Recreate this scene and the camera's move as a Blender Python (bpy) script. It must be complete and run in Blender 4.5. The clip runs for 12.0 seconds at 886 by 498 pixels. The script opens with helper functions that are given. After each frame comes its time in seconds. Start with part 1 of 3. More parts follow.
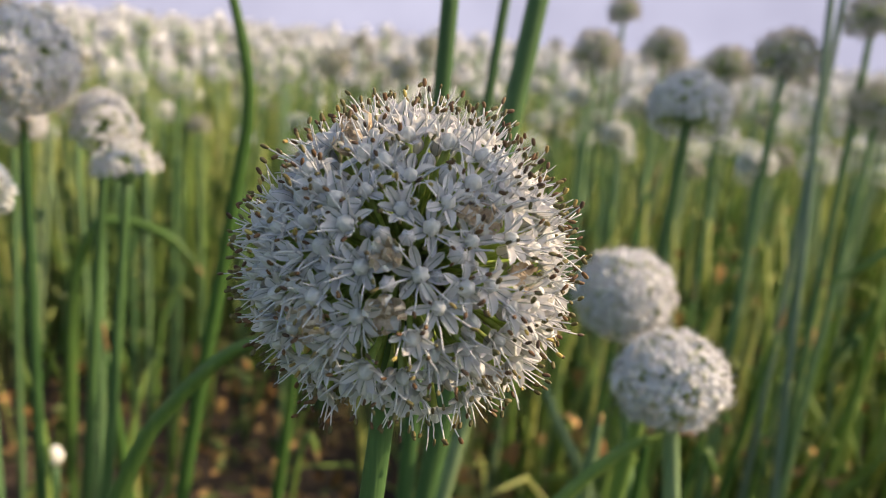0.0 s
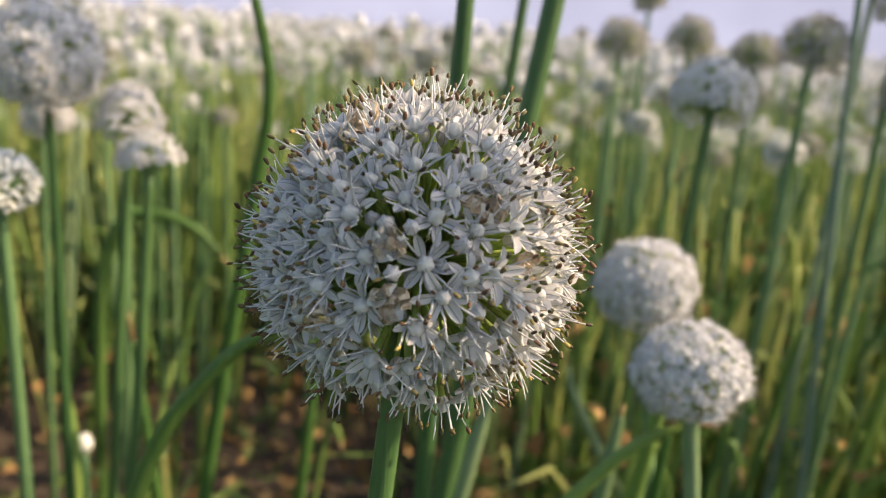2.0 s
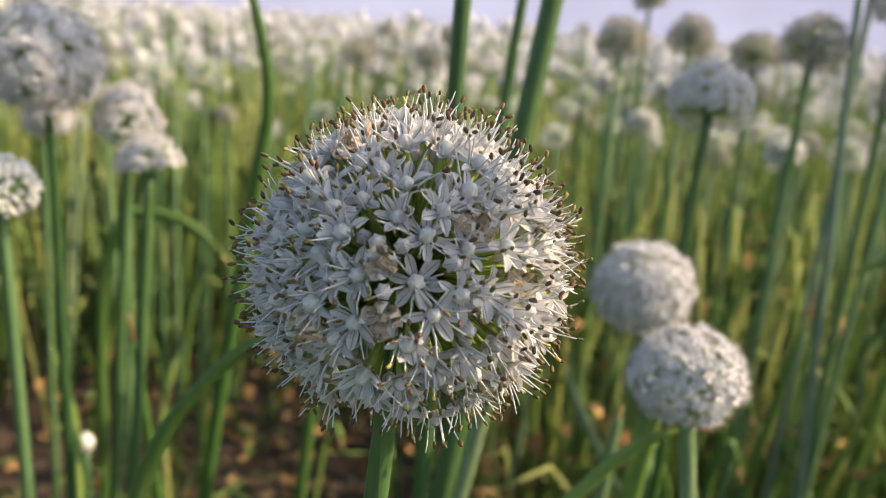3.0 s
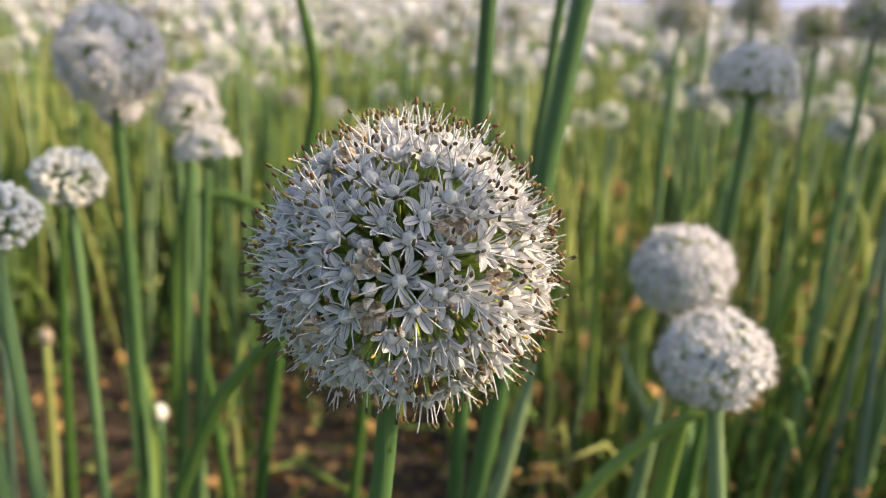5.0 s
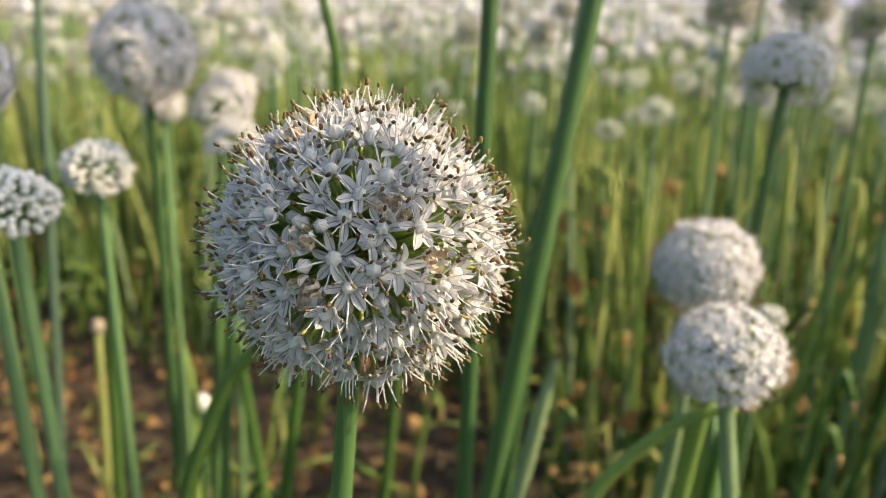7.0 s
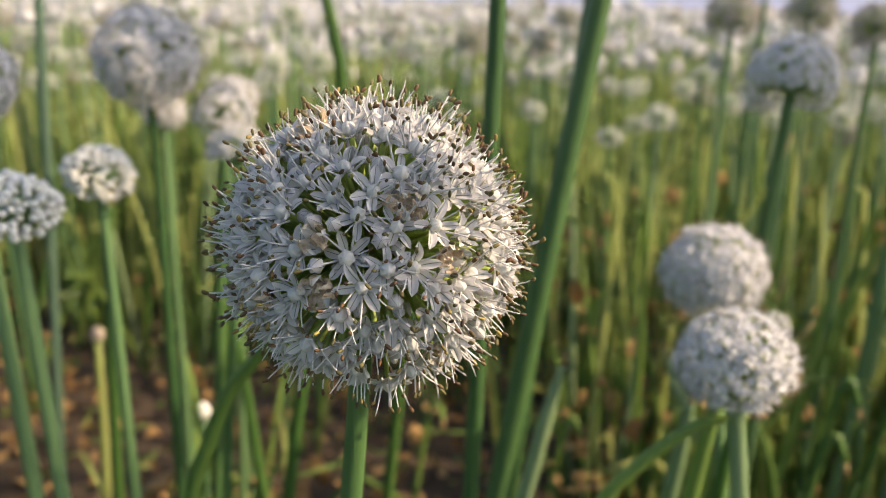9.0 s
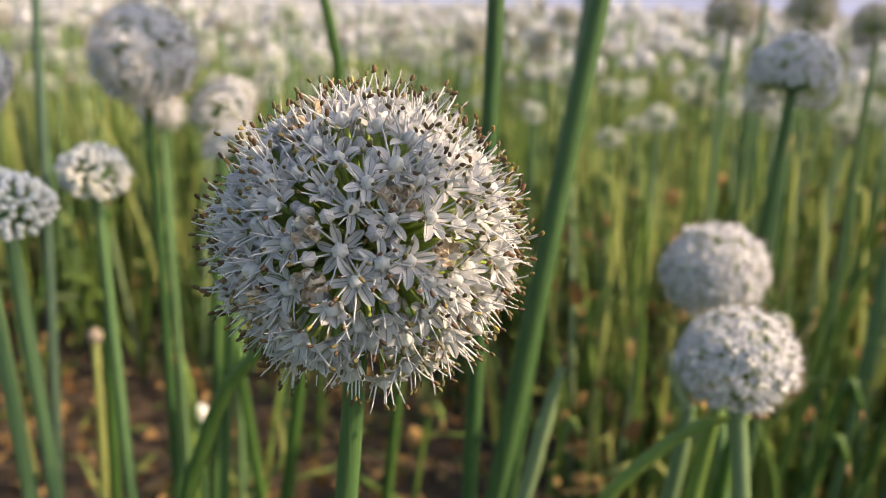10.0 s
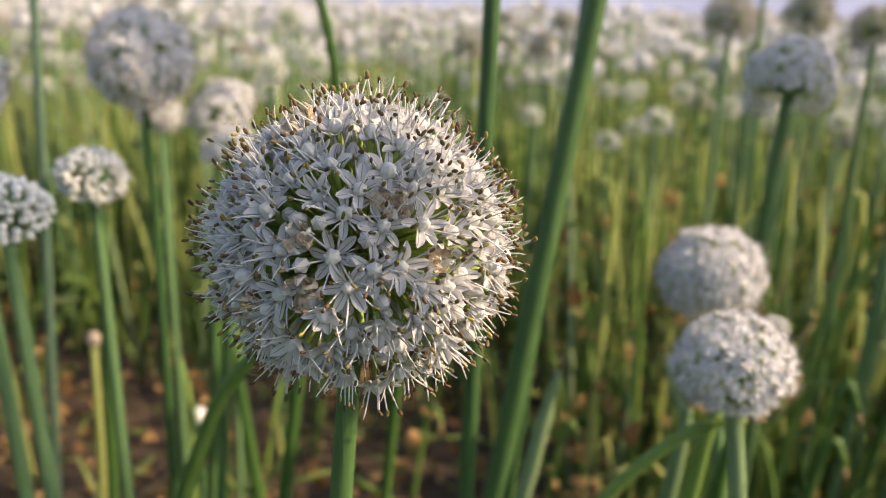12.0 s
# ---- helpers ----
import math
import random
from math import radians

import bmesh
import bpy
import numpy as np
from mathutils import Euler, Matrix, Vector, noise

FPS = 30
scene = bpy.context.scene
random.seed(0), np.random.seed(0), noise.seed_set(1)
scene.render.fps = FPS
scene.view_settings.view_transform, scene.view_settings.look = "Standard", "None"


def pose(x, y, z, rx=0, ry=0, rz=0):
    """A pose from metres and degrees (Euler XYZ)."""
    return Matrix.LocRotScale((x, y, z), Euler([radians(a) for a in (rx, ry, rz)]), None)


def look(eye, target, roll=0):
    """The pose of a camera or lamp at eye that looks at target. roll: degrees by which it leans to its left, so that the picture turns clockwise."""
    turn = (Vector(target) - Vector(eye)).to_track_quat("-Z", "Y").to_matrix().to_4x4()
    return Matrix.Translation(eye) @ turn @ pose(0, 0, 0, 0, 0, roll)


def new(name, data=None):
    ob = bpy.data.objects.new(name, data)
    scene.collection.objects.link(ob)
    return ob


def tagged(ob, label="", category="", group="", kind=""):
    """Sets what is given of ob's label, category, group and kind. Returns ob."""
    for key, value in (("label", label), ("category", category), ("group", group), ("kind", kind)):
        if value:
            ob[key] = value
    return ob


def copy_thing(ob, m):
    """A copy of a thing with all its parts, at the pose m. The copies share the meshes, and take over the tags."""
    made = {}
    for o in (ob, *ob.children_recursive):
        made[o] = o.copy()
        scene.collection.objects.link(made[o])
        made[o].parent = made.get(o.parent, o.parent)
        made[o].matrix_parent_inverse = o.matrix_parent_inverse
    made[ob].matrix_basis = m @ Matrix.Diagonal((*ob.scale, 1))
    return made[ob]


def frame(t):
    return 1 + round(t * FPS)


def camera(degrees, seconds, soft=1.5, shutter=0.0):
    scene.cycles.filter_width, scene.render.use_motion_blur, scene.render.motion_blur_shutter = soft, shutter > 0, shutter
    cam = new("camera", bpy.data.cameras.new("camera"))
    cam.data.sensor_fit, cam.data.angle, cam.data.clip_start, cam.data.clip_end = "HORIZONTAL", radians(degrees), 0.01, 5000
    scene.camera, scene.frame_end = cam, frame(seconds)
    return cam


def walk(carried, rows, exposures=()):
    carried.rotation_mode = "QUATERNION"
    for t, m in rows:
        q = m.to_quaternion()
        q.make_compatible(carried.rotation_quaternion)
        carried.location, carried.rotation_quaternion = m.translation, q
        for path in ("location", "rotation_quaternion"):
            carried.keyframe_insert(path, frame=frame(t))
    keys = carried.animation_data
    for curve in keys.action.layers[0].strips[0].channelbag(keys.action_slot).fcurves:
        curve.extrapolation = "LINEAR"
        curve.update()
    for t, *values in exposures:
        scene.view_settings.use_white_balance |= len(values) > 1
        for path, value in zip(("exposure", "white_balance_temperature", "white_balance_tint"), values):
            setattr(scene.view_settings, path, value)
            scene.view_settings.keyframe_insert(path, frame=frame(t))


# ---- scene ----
cam = camera(56.8, 12.0, soft=0.95)
METRES, EYE, TILT, LEAN, TURN = 0.09, 0.85, -14.2, -4.5, 0.0
ROWS = [
    (0.0, 0.0, 0.0, 0.0, 0.0, -0.0, 0.0),
    (0.5, 0.0317, 0.0321, -0.0224, -0.01, -0.47, 0.01),
    (1.0, 0.033, 0.0128, 0.0005, -0.0, -0.73, 0.05),
    (1.5, 0.0546, 0.0067, -0.0004, 0.77, -0.7, 0.08),
    (2.0, 0.0472, 0.0035, -0.003, 1.87, -0.64, 0.06),
    (2.5, 0.0596, 0.0024, 0.0131, 1.96, -0.63, 0.1),
    (4.5, 0.1854, -0.1555, 0.1194, 3.93, -2.69, 0.62),
    (5.0, 0.2945, -0.1862, 0.1111, 7.0, -2.63, 0.41),
    (5.5, 0.4013, -0.1715, 0.0953, 9.96, -2.61, 0.04),
    (6.0, 0.4904, -0.1538, 0.0838, 11.46, -2.64, 0.06),
    (6.5, 0.5742, -0.1396, 0.0734, 11.43, -2.63, 0.05),
    (7.0, 0.5978, -0.1374, 0.057, 11.4, -2.61, 0.05),
    (9.0, 0.55, -0.0976, 0.0313, 11.34, -1.97, 0.1),
    (9.5, 0.5569, -0.0718, 0.0215, 11.32, -1.83, 0.14),
    (10.0, 0.549, -0.0498, 0.0071, 11.32, -1.79, 0.13),
    (10.5, 0.5419, -0.0407, 0.007, 11.31, -1.75, 0.15),
    (11.0, 0.5367, -0.0345, 0.0003, 11.31, -1.73, 0.13),
    (11.5, 0.5524, -0.0402, 0.0062, 11.28, -1.7, 0.14),
    (12.0, 0.5665, -0.0507, 0.0167, 11.29, -1.64, 0.15),
]
EXPOSURES = [(0, 0.63, 7400, 14), (1.0, 0.73, 7400, 14), (2.5, 0.74, 7400, 14), (4.5, 0.80, 7350, 15), (5.5, 0.82, 7350, 14), (6.4, 0.86, 7500, 11), (7.2, 0.85, 7500, 11), (8.8, 0.66, 7400, 14), (12, 0.65, 7400, 16)]
walk(cam, [(t, pose(0, 0, EYE, TILT, LEAN, TURN) @ pose(METRES * x, METRES * y, METRES * z, 90 + pitch, roll, yaw)) for t, x, y, z, yaw, pitch, roll in ROWS], EXPOSURES)

cam.data.dof.use_dof = True          # a phone's lens held close: the flower is sharp, the field soft
cam.data.dof.focus_distance = 0.180
cam.data.dof.aperture_fstop = 12.5

# ---- light ----
SUN_AZ, SUN_EL = 90.0, 36.0          # degrees clockwise from straight ahead; above the horizon
world = bpy.data.worlds.new("sky")
scene.world = world
world.use_nodes = True
wn = world.node_tree.nodes
sky = wn.new("ShaderNodeTexSky")
sky.sky_type = "NISHITA"
sky.sun_disc = False
sky.sun_elevation = radians(SUN_EL)
sky.sun_rotation = radians(SUN_AZ)
sky.air_density, sky.dust_density, sky.ozone_density = 1.0, 2.0, 2.0
wn["Background"].inputs["Strength"].default_value = 0.165
world.node_tree.links.new(sky.outputs["Color"], wn["Background"].inputs["Color"])

sun = new("sun", bpy.data.lights.new("sun", "SUN"))
sun.data.energy, sun.data.angle, sun.data.color = 4.9, radians(0.8), (1.0, 0.82, 0.60)
to_sun = Vector((math.sin(radians(SUN_AZ)) * math.cos(radians(SUN_EL)), math.cos(radians(SUN_AZ)) * math.cos(radians(SUN_EL)), math.sin(radians(SUN_EL))))
sun.matrix_world = look(to_sun * 20, (0, 0, 0))


# ---- materials ----
def mat(name, build):
    m = bpy.data.materials.new(name)
    m.use_nodes = True
    build(m.node_tree.nodes, m.node_tree.links, m.node_tree.nodes["Principled BSDF"])
    return m


def node(n, kind, **inputs):
    x = n.new(kind)
    for k, v in inputs.items():
        x.inputs[k].default_value = v
    return x


def ramp(n, stops):
    r = n.new("ShaderNodeValToRGB")
    e = r.color_ramp.elements
    while len(e) < len(stops):
        e.new(0.5)
    for el, (p, c) in zip(e, stops):
        el.position, el.color = p, (*c, 1)
    return r


def thin(n, l, b, amount, tint=None):
    """Lets light through a petal or a leaf."""
    tr = n.new("ShaderNodeBsdfTranslucent")
    mix = node(n, "ShaderNodeMixShader", Fac=amount)
    if b.inputs["Base Color"].links:
        l.new(b.inputs["Base Color"].links[0].from_socket, tr.inputs["Color"])
    else:
        tr.inputs["Color"].default_value = tint or b.inputs["Base Color"].default_value
    out = n["Material Output"]
    l.new(b.outputs[0], mix.inputs[1])
    l.new(tr.outputs[0], mix.inputs[2])
    l.new(mix.outputs[0], out.inputs["Surface"])


def tepal_look(n, l, b):
    uv = n.new("ShaderNodeUVMap")
    sep = n.new("ShaderNodeSeparateXYZ")
    l.new(uv.outputs[0], sep.inputs[0])
    vein = ramp(n, [(0.0, (0.715, 0.708, 0.712)), (0.44, (0.715, 0.708, 0.712)), (0.48, (0.19, 0.25, 0.18)), (0.52, (0.19, 0.25, 0.18)), (0.56, (0.715, 0.708, 0.712)), (1.0, (0.715, 0.708, 0.712))])
    l.new(sep.outputs["X"], vein.inputs[0])
    info = n.new("ShaderNodeObjectInfo")
    tone = ramp(n, [(0.0, (0.92, 0.89, 0.86)), (0.2, (0.98, 0.97, 0.98)), (0.85, (1, 1, 1)), (1.0, (0.95, 0.92, 0.86))])
    l.new(info.outputs["Random"], tone.inputs[0])
    mul = n.new("ShaderNodeMix")
    mul.data_type, mul.blend_type = "RGBA", "MULTIPLY"
    mul.inputs["Factor"].default_value = 1.0
    l.new(vein.outputs[0], mul.inputs["A"])
    l.new(tone.outputs[0], mul.inputs["B"])
    l.new(mul.outputs["Result"], b.inputs["Base Color"])
    wave = node(n, "ShaderNodeTexNoise", Scale=1.0, Detail=2.0)
    mp = n.new("ShaderNodeMapping")
    mp.inputs["Scale"].default_value = (9, 1.5, 1)
    l.new(uv.outputs[0], mp.inputs[0])
    l.new(mp.outputs[0], wave.inputs["Vector"])
    bump = node(n, "ShaderNodeBump", Strength=0.35, Distance=0.0004)
    l.new(wave.outputs[0], bump.inputs["Height"])
    l.new(bump.outputs[0], b.inputs["Normal"])
    b.inputs["Roughness"].default_value = 0.38
    thin(n, l, b, 0.42)


def speckled(c1, c2, scale, rough, see=0.0, stretch=(1, 1, 1), bump_size=0.0, by_piece=0.0):
    """Two colours mingled by a noise of a real-world scale (per metre), varied from piece to piece."""
    def build(n, l, b):
        tc = n.new("ShaderNodeTexCoord")
        mp = n.new("ShaderNodeMapping")
        mp.inputs["Scale"].default_value = stretch
        l.new(tc.outputs["Object"], mp.inputs[0])
        tex = node(n, "ShaderNodeTexNoise", Scale=scale, Detail=5.0, Roughness=0.6)
        l.new(mp.outputs[0], tex.inputs["Vector"])
        r = ramp(n, [(0.3, c1), (0.7, c2)])
        fac = tex.outputs[0]
        if by_piece:
            info = n.new("ShaderNodeObjectInfo")
            isl = n.new("ShaderNodeNewGeometry")
            add = n.new("ShaderNodeMath")
            add.operation = "ADD"
            l.new(info.outputs["Random"], add.inputs[0])
            l.new(isl.outputs["Random Per Island"], add.inputs[1])
            frac = n.new("ShaderNodeMath")
            frac.operation = "FRACT"
            l.new(add.outputs[0], frac.inputs[0])
            mx = n.new("ShaderNodeMix")
            mx.inputs["Factor"].default_value = by_piece
            l.new(fac, mx.inputs["A"])
            l.new(frac.outputs[0], mx.inputs["B"])
            fac = mx.outputs["Result"]
        l.new(fac, r.inputs[0])
        l.new(r.outputs[0], b.inputs["Base Color"])
        b.inputs["Roughness"].default_value = rough
        b.inputs["Specular IOR Level"].default_value = 0.28
        if bump_size:
            bp = node(n, "ShaderNodeBump", Strength=0.6, Distance=bump_size)
            l.new(tex.outputs[0], bp.inputs["Height"])
            l.new(bp.outputs[0], b.inputs["Normal"])
        if see:
            thin(n, l, b, see)
    return build


def anther_look(n, l, b):
    info = n.new("ShaderNodeObjectInfo")
    r = ramp(n, [(0.0, (0.05, 0.028, 0.014)), (0.3, (0.13, 0.062, 0.022)), (0.5, (0.085, 0.072, 0.022)), (0.9, (0.125, 0.105, 0.032)), (0.96, (0.25, 0.17, 0.045)), (1.0, (0.42, 0.33, 0.08))])
    l.new(info.outputs["Random"], r.inputs[0])
    l.new(r.outputs[0], b.inputs["Base Color"])
    b.inputs["Roughness"].default_value = 0.7


TEPAL = mat("white_tepal", tepal_look)
OVARY = mat("white_ovary", speckled((0.64, 0.65, 0.60), (0.78, 0.775, 0.76), 700, 0.5, 0.35, bump_size=0.0006))
FILAMENT = mat("white_filament", speckled((0.62, 0.62, 0.61), (0.72, 0.715, 0.72), 500, 0.5, 0.2))
ANTHER = mat("anther", anther_look)
DRY = mat("withered_tepal", speckled((0.38, 0.27, 0.16), (0.70, 0.61, 0.48), 700, 0.8, 0.2, bump_size=0.0006))
PEDICEL = mat("pedicel_green", speckled((0.24, 0.36, 0.06), (0.44, 0.54, 0.15), 300, 0.5, 0.35))
STALK = mat("stalk_green", speckled((0.052, 0.116, 0.046), (0.125, 0.215, 0.092), 60, 0.42, 0.0, (9, 9, 0.5), 0.0005, 0.5))
DARKSTALK = mat("dark_stalk", speckled((0.025, 0.070, 0.020), (0.066, 0.134, 0.044), 60, 0.5, 0.0, (9, 9, 0.5), 0.0005, 0.3))
BLUESTALK = mat("bluish_stalk", speckled((0.050, 0.100, 0.062), (0.140, 0.205, 0.150), 60, 0.45, 0.0, (9, 9, 0.5), 0.0005, 0.3))
# paler copy of stalk_green with sunlight put into the colour
PALE_LIT_STALK = mat("pale_sunlit_stalk", speckled((0.12, 0.20, 0.09), (0.25, 0.34, 0.18), 60, 0.42, 0.1, (9, 9, 0.5), 0.0005, 0.3))
LEAF = mat("leaf_green", speckled((0.066, 0.150, 0.036), (0.215, 0.325, 0.082), 50, 0.45, 0.35, (8, 8, 0.6), 0.0005, 0.6))
WEED = mat("yellow_green_leaf", speckled((0.20, 0.31, 0.08), (0.48, 0.53, 0.20), 40, 0.45, 0.5, (8, 8, 0.6), by_piece=0.7))
OLIVE = mat("olive_weed", speckled((0.042, 0.072, 0.020), (0.17, 0.21, 0.062), 60, 0.6, 0.35, by_piece=0.8))
TAN = mat("tan_dry_leaf", speckled((0.20, 0.11, 0.04), (0.60, 0.38, 0.16), 60, 0.8, 0.35, bump_size=0.001, by_piece=0.7))
STRAW = mat("dry_leaf", speckled((0.20, 0.12, 0.055), (0.50, 0.36, 0.17), 60, 0.75, 0.2, (6, 6, 1), 0.001, 0.5))
BLOOM = mat("umbel_white", speckled((0.59, 0.592, 0.605), (0.83, 0.83, 0.842), 300, 0.5, 0.2, by_piece=0.45))
SPENT = mat("spent_umbel", speckled((0.24, 0.235, 0.20), (0.58, 0.555, 0.51), 300, 0.7, 0.1, by_piece=0.6))
BUDWHITE = mat("bud_white", speckled((0.58, 0.60, 0.54), (0.80, 0.80, 0.77), 300, 0.45, 0.15, by_piece=0.4))
SOIL = mat("soil", speckled((0.030, 0.022, 0.016), (0.088, 0.062, 0.042), 14, 0.95, bump_size=0.02))


# ---- mesh helpers ----
def solid(name, verts, faces, mats, index=None, uvs=None, smooth=True):
    me = bpy.data.meshes.new(name)
    me.from_pydata([tuple(v) for v in verts], [], faces)
    for m in mats:
        me.materials.append(m)
    if index is not None:
        me.polygons.foreach_set("material_index", index)
    if uvs is not None:
        layer = me.uv_layers.new(name="UVMap")
        layer.data.foreach_set("uv", [c for p in me.polygons for v in p.vertices for c in uvs[v]])
    me.polygons.foreach_set("use_smooth", [smooth] * len(me.polygons))
    me.update()
    return me


def part(name, mesh, parent, label="", m=None):
    ob = new(name, mesh)
    ob.parent = parent
    if m is not None:
        ob.matrix_basis = m
    if label:
        tagged(ob, label)
    return ob


def tube(points, radii, sides=8, cap=True):
    """A round tapering tube along points."""
    pts = [Vector(p) for p in points]
    verts, faces = [], []
    side = Vector((1, 0, 0))
    for i, p in enumerate(pts):
        d = (pts[min(i + 1, len(pts) - 1)] - pts[max(i - 1, 0)]).normalized()
        if abs(d.dot(side)) > 0.95:
            side = Vector((0, 1, 0))
        a = (side - d * side.dot(d)).normalized()
        b = d.cross(a)
        side = a
        for k in range(sides):
            w = 2 * math.pi * k / sides
            verts.append(p + (a * math.cos(w) + b * math.sin(w)) * radii[i])
    for i in range(len(pts) - 1):
        for k in range(sides):
            k2 = (k + 1) % sides
            faces.append((i * sides + k, i * sides + k2, (i + 1) * sides + k2, (i + 1) * sides + k))
    if cap:
        faces.append(tuple(range(sides))[::-1])
        faces.append(tuple(range(len(verts) - sides, len(verts))))
    return verts, faces


def arc(points, steps):
    """A smooth way through points."""
    p = [Vector(q) for q in points]
    p = [2 * p[0] - p[1]] + p + [2 * p[-1] - p[-2]]
    out = []
    for i in range(1, len(p) - 2):
        for s in range(steps):
            t = s / steps
            a, b, c, d = p[i - 1:i + 3]
            out.append(0.5 * (2 * b + (c - a) * t + (2 * a - 5 * b + 4 * c - d) * t * t + (3 * b - a - 3 * c + d) * t ** 3))
    return out + [p[-2]]


def globe(r, h, lobes=0, dent=0.0, seg=12, rings=6, z0=0.0, tip=0.0):
    verts, faces = [(0, 0, z0)], []
    for i in range(1, rings):
        a = math.pi * i / rings
        for k in range(seg):
            w = 2 * math.pi * k / seg
            rr = r * math.sin(a) ** (0.8 if not tip else 1) * (1 + dent * math.cos(lobes * w))
            z = z0 + h * (1 - math.cos(a)) / 2
            if tip and a > math.pi / 2:
                rr *= 1 - tip * (a / math.pi - 0.5)
            verts.append((rr * math.cos(w), rr * math.sin(w), z))
    verts.append((0, 0, z0 + h * (1.0 if tip or not dent else 0.9)))
    for k in range(seg):
        faces.append((0, 1 + (k + 1) % seg, 1 + k))
        last = 1 + (rings - 2) * seg
        faces.append((last + k, last + (k + 1) % seg, len(verts) - 1))
    for i in range(rings - 2):
        for k in range(seg):
            a, b = 1 + i * seg + k, 1 + i * seg + (k + 1) % seg
            faces.append((a, b, b + seg, a + seg))
    return verts, faces


def joined(pieces):
    verts, faces, index = [], [], []
    for v, f, i in pieces:
        o = len(verts)
        verts += list(v)
        faces += [tuple(x + o for x in q) for q in f]
        index += [i] * len(f)
    return verts, faces, index


# ---- the ground ----
def ground():
    n = 90
    verts, faces = [], []
    grade = [math.copysign(abs(s) ** 3.2 * 400, s) for s in np.linspace(-1, 1, n)]
    for j in range(n):
        for i in range(n):
            x, y = grade[i], grade[j] + 1.5
            r = math.hypot(x, y)
            z = (noise.noise(Vector((x * 3, y * 3, 0))) * 0.025 + noise.noise(Vector((x * 11, y * 11, 3))) * 0.012) * max(0.0, 1 - r / 30)
            verts.append((x, y, z))
    for j in range(n - 1):
        for i in range(n - 1):
            a = j * n + i
            faces.append((a, a + 1, a + n + 1, a + n))
    g = new("ground", solid("ground", verts, faces, [SOIL]))
    tagged(g, "dry brown crumbly soil of the onion field", "ground", kind="structure")


ground()


# ---- the flower in front ----
HEAD = Vector((-0.0041, 0.1814, 0.7999))
OVARY_R = 0.0318
OPEN_AT = [(6, 12), (-15, 13), (21, 8), (38, 1), (26, 24), (41, 23), (4, -8), (16, 37), (-3, 35), (55, 35), (-23, 26), (26, 63), (71, 63), (-42, 37), (-42, 12), (-30, 1), (23, -13), (40, -14), (59, 1), (72, 9), (78, -20), (61, -37), (32, -25), (-11, -24), (-39, -32), (8, -40), (-23, -12), (-1, 49), (-21, 40), (-19, 84), (-43, 67), (36, -42), (83, 49), (80, 18), (-54, 19), (-49, -3), (-44, -16), (2, -28), (54, 18)]
BUD_AT = [(0, 24), (-9, 24), (20, 49), (24, -4), (19, 19)]
DRY_AT = [(46, 10), (29, 35), (-5, -1), (-6, 18), (33, 31)]
GAP_AT = [(8, 21), (-9, -9), (31, 15), (-4, -16), (5, -20), (-24, -24)]      # places where the green inside shows


def facing(az, el):
    a, e = radians(az), radians(el)
    return Vector((math.sin(a) * math.cos(e), -math.cos(a) * math.cos(e), math.sin(e)))


def tepal_mesh(length, width, lift, cup, curl, seed):
    """A boat-shaped lance with a blunt point, widest past its middle."""
    rng = random.Random(seed)
    rows, cols = 8, 5
    verts, faces, uvs = [], [], []
    skew = rng.uniform(-0.0003, 0.0003)
    for i in range(rows):
        v = i / (rows - 1)
        w = width / 2 * (0.10 * (1 - v) + (v + 0.05) ** 0.75 * (1.0 - v) ** 0.55 * 1.75 + 0.03)
        for j in range(cols):
            u = j / (cols - 1) * 2 - 1
            z = lift * v ** 2 + curl * max(0, v - 0.5) ** 2 * 5 + cup * abs(u) ** 1.5 * math.sin(math.pi * (0.1 + 0.8 * v)) + 0.00012 * math.sin(9 * v + seed) * abs(u)
            verts.append((length * v, u * w + skew * v * v, z + rng.uniform(-1, 1) * 0.00007))
            uvs.append(((u + 1) / 2, v))
    for i in range(rows - 1):
        for j in range(cols - 1):
            a = i * cols + j
            faces.append((a, a + cols, a + cols + 1, a + 1))
    return solid("tepal", verts, faces, [TEPAL], uvs=uvs)


def stamen_mesh(length, bend, anther, seed):
    rng = random.Random(seed)
    pts = [(bend * (s / 5) ** 2 * length, rng.uniform(-1, 1) * 0.00012, length * s / 5) for s in range(6)]
    v, f = tube(pts, [0.00038, 0.00032, 0.00026, 0.00022, 0.00018, 0.00012], 5)
    pieces = [(v, f, 0)]
    if anther:
        gv, gf = globe(0.00050, 0.0022, lobes=2, dent=0.12, seg=8, rings=6, z0=-0.0009)
        turn = Matrix.Translation(pts[-1]) @ Euler((rng.uniform(-0.7, 0.7), rng.uniform(-0.2, 0.9), 0)).to_matrix().to_4x4()
        pieces.append(([turn @ Vector(p) for p in gv], gf, 1))
    v, f, i = joined(pieces)
    return solid("stamen", v, f, [FILAMENT, ANTHER], i)


